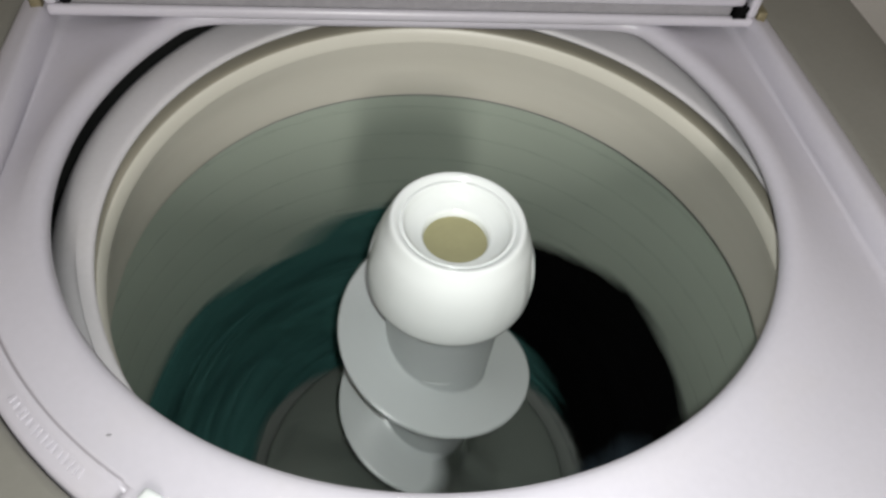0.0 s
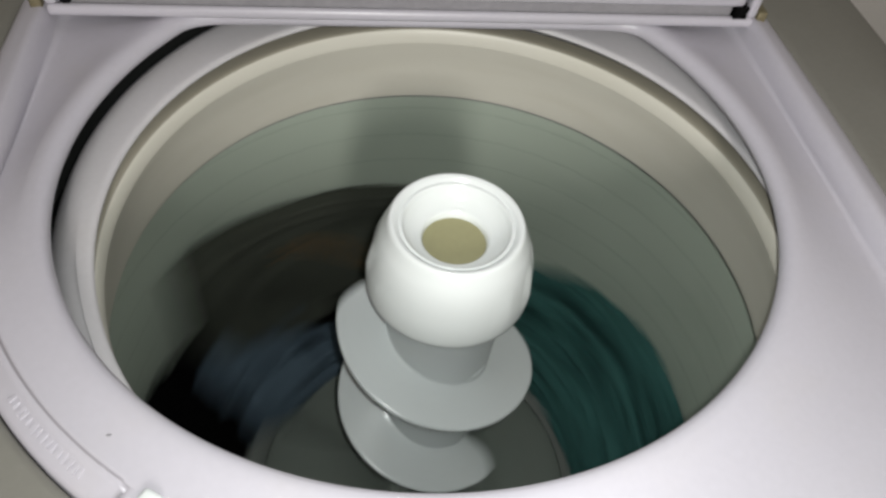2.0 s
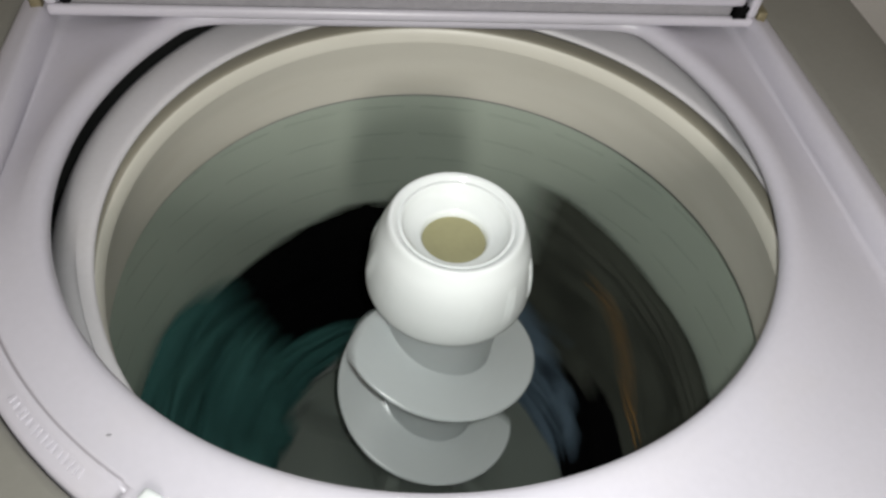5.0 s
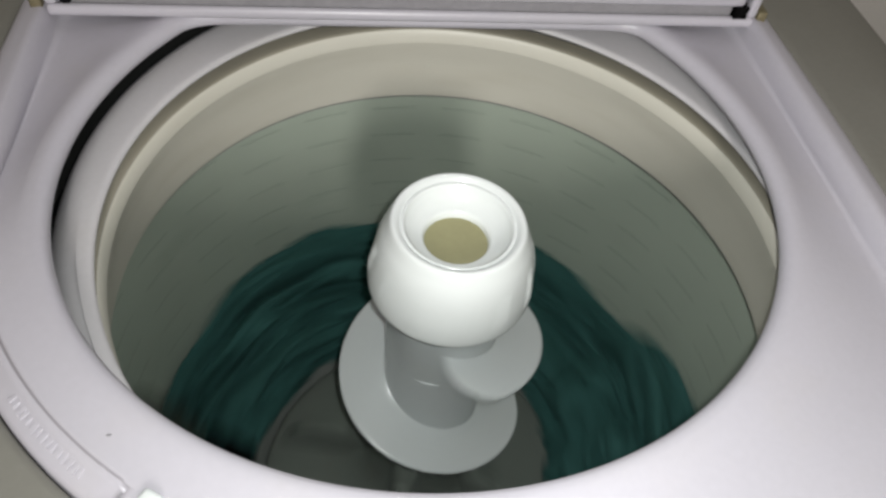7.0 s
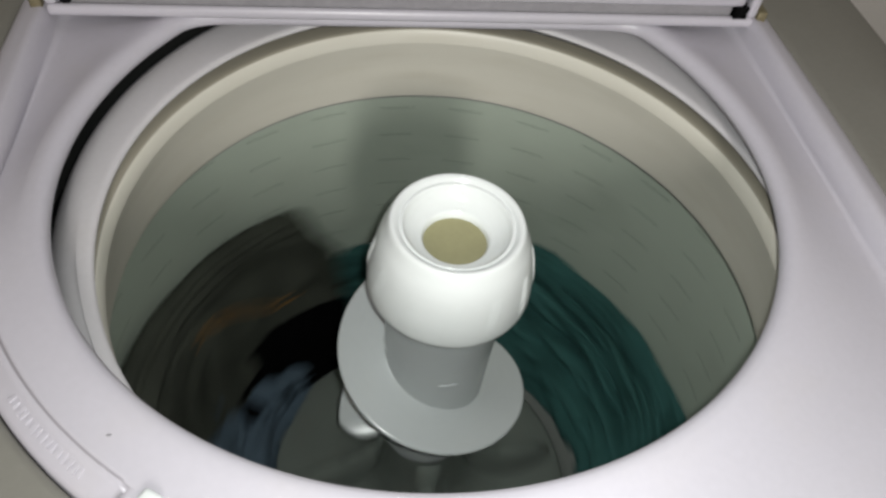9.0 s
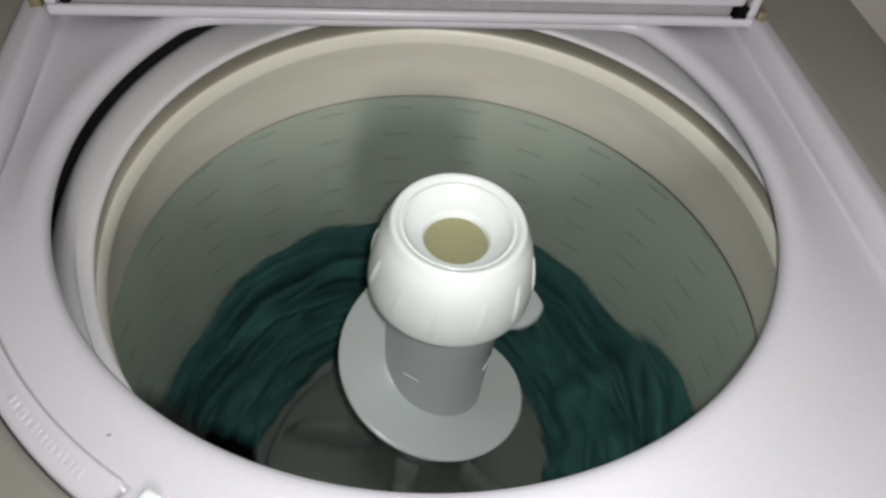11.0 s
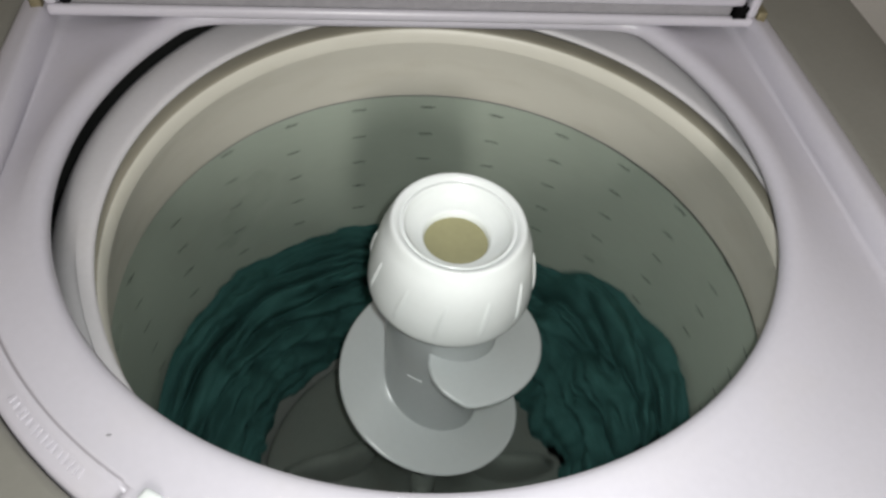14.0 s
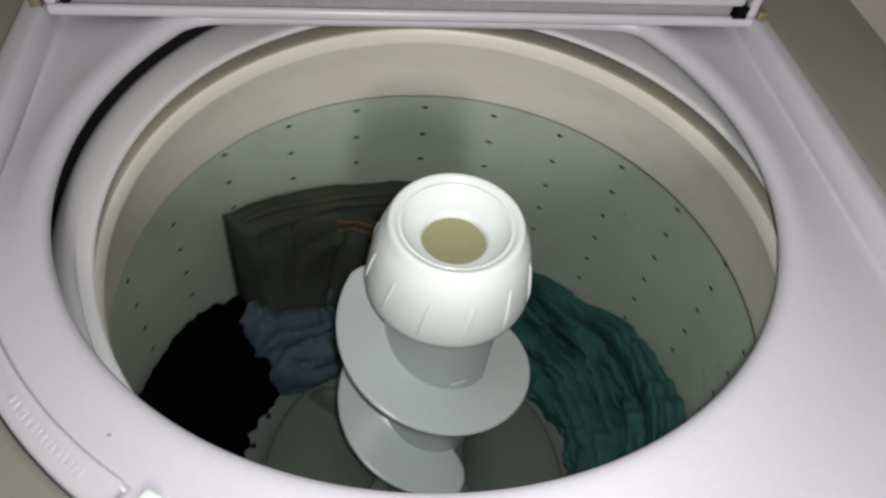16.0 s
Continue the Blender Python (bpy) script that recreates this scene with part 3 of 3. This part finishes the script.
def jeans():
    """A folded pair of jeans pressed against the wall: a thick sagging slab with a rolled top edge."""
    rows = []
    nu, nv = 150, 40
    top_edge = [(-79, -0.185), (-74, -0.150), (-70, -0.104), (-66, -0.098), (-58, -0.095), (-47, -0.091), (-36, -0.090), (-22, -0.079), (-8, -0.065), (2, -0.055)]
    a0, a1 = -79.0, 0.0
    for i in range(nu + 1):
        a = a0 + (a1 - a0) * i / nu
        u = i / nu
        zt = table(top_edge, a) + 0.003 * noise.noise(Vector((a * 0.2, 2, 2)))
        row = []
        pts = [(0.254, zt - 0.03), (0.254, zt - 0.006), (0.2475, zt), (0.238, zt - 0.001), (0.2325, zt - 0.007)]
        for j in range(nv + 1):
            t = j / nv
            z = zt - 0.009 + (BASKET_FLOOR + 0.01 - zt + 0.009) * t
            r = 0.231 - 0.010 * t - 0.028 * t * t
            q = Vector((a * 0.055 + 0.8 * t, t * 3.0, 1.0))
            f = 1 - 2.2 * abs(noise.noise(q + 0.5 * noise.noise_vector(q * 0.8)))
            q2 = Vector((a * 0.16 - 0.9 * t, t * 5.0, 7.0))
            r -= 0.0028 * (1 - smooth_step(t, 0.035, 0.055))
            r -= 0.009 * max(-0.4, f) * min(1, t * 4 + 0.1) + 0.004 * noise.noise(q2) * min(1, t * 4)
            # rolled double hem with a groove under it
            r += 0.010 * max(0.0, 1 - abs(t - 0.055 - 0.008 * math.sin(a * 0.11)) / 0.018) + 0.006 * max(0.0, 1 - abs(t - 0.105 - 0.0016 * a) / 0.016)
            # overlap of the folded leg
            r -= 0.007 * smooth_step(a + 34 * t, -22, -20)
            pts.append((r, z))
        pts.append((0.254, BASKET_FLOOR + 0.01))
        w = min(1.0, u / 0.03, (1 - u) / 0.03)
        w = math.sqrt(max(0.0, 1 - (1 - w) ** 2))
        for r, z in pts:
            r = 0.254 - (0.254 - r) * (0.3 + 0.7 * w)
            row.append((r * math.cos(radians(a)), r * math.sin(radians(a)), z))
        rows.append(row)
    bm = ring_grid(rows)
    bm.verts.ensure_lookup_table()
    n = len(rows[0])
    for k in (0, nu):
        bm.faces.new([bm.verts[k * n + j] for j in range(n)])
    ob = wet("jeans", bm, DENIM, "folded wet grey jeans with orange stitching against the wall", "jeans")
    # rolled double hem along the top edge
    for dz, r, end, rad in ((0.0035, 0.2345, -1.5, 0.0042), (0.0150, 0.2318, -30.0, 0.0034)):
        roll = []
        for i in range(81):
            a = -66 + (end + 66) * i / 80
            zt = table(top_edge, a) - dz - 0.0015 * math.sin(a * 0.21)
            rr = rad * (0.35 + 0.65 * math.sqrt(max(0.0, 1 - (2 * i / 80 - 1) ** 8))) * (1 + 0.18 * noise.noise(Vector((a * 0.3, dz * 90, 6))))
            c, s = math.cos(radians(a)), math.sin(radians(a))
            roll.append([((r + rr * math.cos(k * math.pi / 5)) * c, (r + rr * math.cos(k * math.pi / 5)) * s, zt + rr * math.sin(k * math.pi / 5)) for k in range(10)])
        part("hem", ring_grid(roll), DENIM, ob, "rolled hem of the jeans")
    # the folded-over leg in front, with a stitched outer seam along its edge
    edge_rows = [(-72, -0.192), (-62, -0.182), (-55, -0.170), (-48, -0.146), (-41, -0.122), (-34, -0.104), (-26, -0.090), (-17, -0.083), (-13.5, -0.086), (-11, -0.112), (-8, -0.155), (-5, -0.195), (-2, -0.235)]
    flap, seams = [], ([], [])
    for i in range(131):
        a = -72 + 70 * i / 130
        ze = table(edge_rows, a) + 0.002 * noise.noise(Vector((a * 0.3, 8, 1)))
        re = table([(-72, 0.225), (-52, 0.210), (-30, 0.212), (-13, 0.216), (-2, 0.208)], a)
        c, s = math.cos(radians(a)), math.sin(radians(a))
        row = [(re + 0.010, BASKET_FLOOR + 0.012), (re + 0.0065, ze - 0.012), (re + 0.0055, ze - 0.003), (re + 0.003, ze), (re, ze - 0.0015)]
        for j in range(1, 31):
            t = j / 30
            q = Vector((a * 0.06 - 0.7 * t, t * 2.6, 3.0))
            f = 1 - 2.2 * abs(noise.noise(q + 0.5 * noise.noise_vector(q * 0.8)))
            z = ze - 0.002 + (BASKET_FLOOR + 0.012 - ze) * t
            # diagonal creases pressed into the leg
            cut = 0.009 * max(0.0, 1 - abs(a + 15 - 26 * t) / 2.2) + 0.007 * max(0.0, 1 - abs(a + 31 - 18 * t) / 2.0) + 0.006 * max(0.0, 1 - abs(t - 0.10 - 0.0035 * (a + 30)) / 0.03) * min(1, max(0.0, (a + 40) / 10))
            row.append((re + cut * min(1, 6 * t) - 0.012 * t - 0.030 * t * t - 0.008 * max(-0.3, f) * min(1, 5 * t) * (1 - 0.4 * t), z))
        flap.append([(r * c, r * s, z) for r, z in row])
        for seam, j in zip(seams, (5, 7)):
            r, z = row[j]
            seam.append([((r - 0.0008 + dr) * c, (r - 0.0008 + dr) * s, z + dz) for dr, dz in ((0.001, 0.0011), (-0.0005, 0.0008), (-0.0005, -0.0008), (0.001, -0.0011))])
    bm = ring_grid(flap)
    bm.verts.ensure_lookup_table()
    n = len(flap[0])
    for k in (0, 130):
        bm.faces.new([bm.verts[k * n + j] for j in range(n)])
    part("folded_leg", bm, DENIM, ob, "folded-over grey trouser leg")
    for seam in seams:
        part("stitching", ring_grid(seam[4:88]), THREAD, ob, "orange stitched seam")


jeans()


# ---- motion: the basket coasts down, the auger slips against it ----
def spin(t):
    s = t - 8.0
    return -2091.90 + s * (509.3956 + s * (-30.71483 + s * (0.264510 - 0.00420643 * s))) - 12.0 * (1 - smooth_step(t, 1.5, 4.8))


SLIP = [(-0.5, 20), (0.0, 100), (0.5, 172), (1.0, 109), (1.5, 35), (2.0, -22), (2.5, -18), (3.0, 70), (3.5, 150), (4.0, 177), (4.6, 160), (5.2, 100), (5.8, 20), (6.5, -19), (7.0, 13), (7.5, 72),
        (8.0, 125), (8.5, 167), (9.0, 187), (9.7, 180), (10.4, 140), (11.0, 87), (11.5, 49), (12.0, 14), (12.5, -2), (13.0, -8), (13.5, -17), (14.0, -24), (14.5, -23), (15.0, -17), (15.5, -12), (16.0, -19), (16.5, -22)]


def slip(t):
    for i in range(1, len(SLIP) - 2):
        if SLIP[i][0] <= t <= SLIP[i + 1][0]:
            break
    (t0, v0), (t1, v1), (t2, v2), (t3, v3) = SLIP[i - 1:i + 3]
    u, h = (t - t1) / (t2 - t1), t2 - t1
    m1, m2 = (v2 - v0) / (t2 - t0) * h, (v3 - v1) / (t3 - t1) * h
    return ((2 * u ** 3 - 3 * u * u + 1) * v1 + (u ** 3 - 2 * u * u + u) * m1 + (3 * u * u - 2 * u ** 3) * v2 + (u ** 3 - u * u) * m2)


def motions():
    times = [k / 30 for k in range(481)]

    def off_axis(t):
        """The unbalanced load swings the axis round by about a millimetre."""
        a = radians(spin(t) + 80)
        return 0.0006 + 0.0008 * math.cos(a), 0.0005 + 0.0008 * math.sin(a), 0.0

    drum_rows = [(t, pose(*off_axis(t), 0, 0, spin(t))) for t in times]
    walk(basket, drum_rows)
    for ob in laundry:
        walk(ob, drum_rows)
    walk(auger, [(t, pose(*off_axis(t), 0, 0, spin(t) + slip(t) + 12.0 * (1 - smooth_step(t, 1.5, 4.8)))) for t in times])


motions()
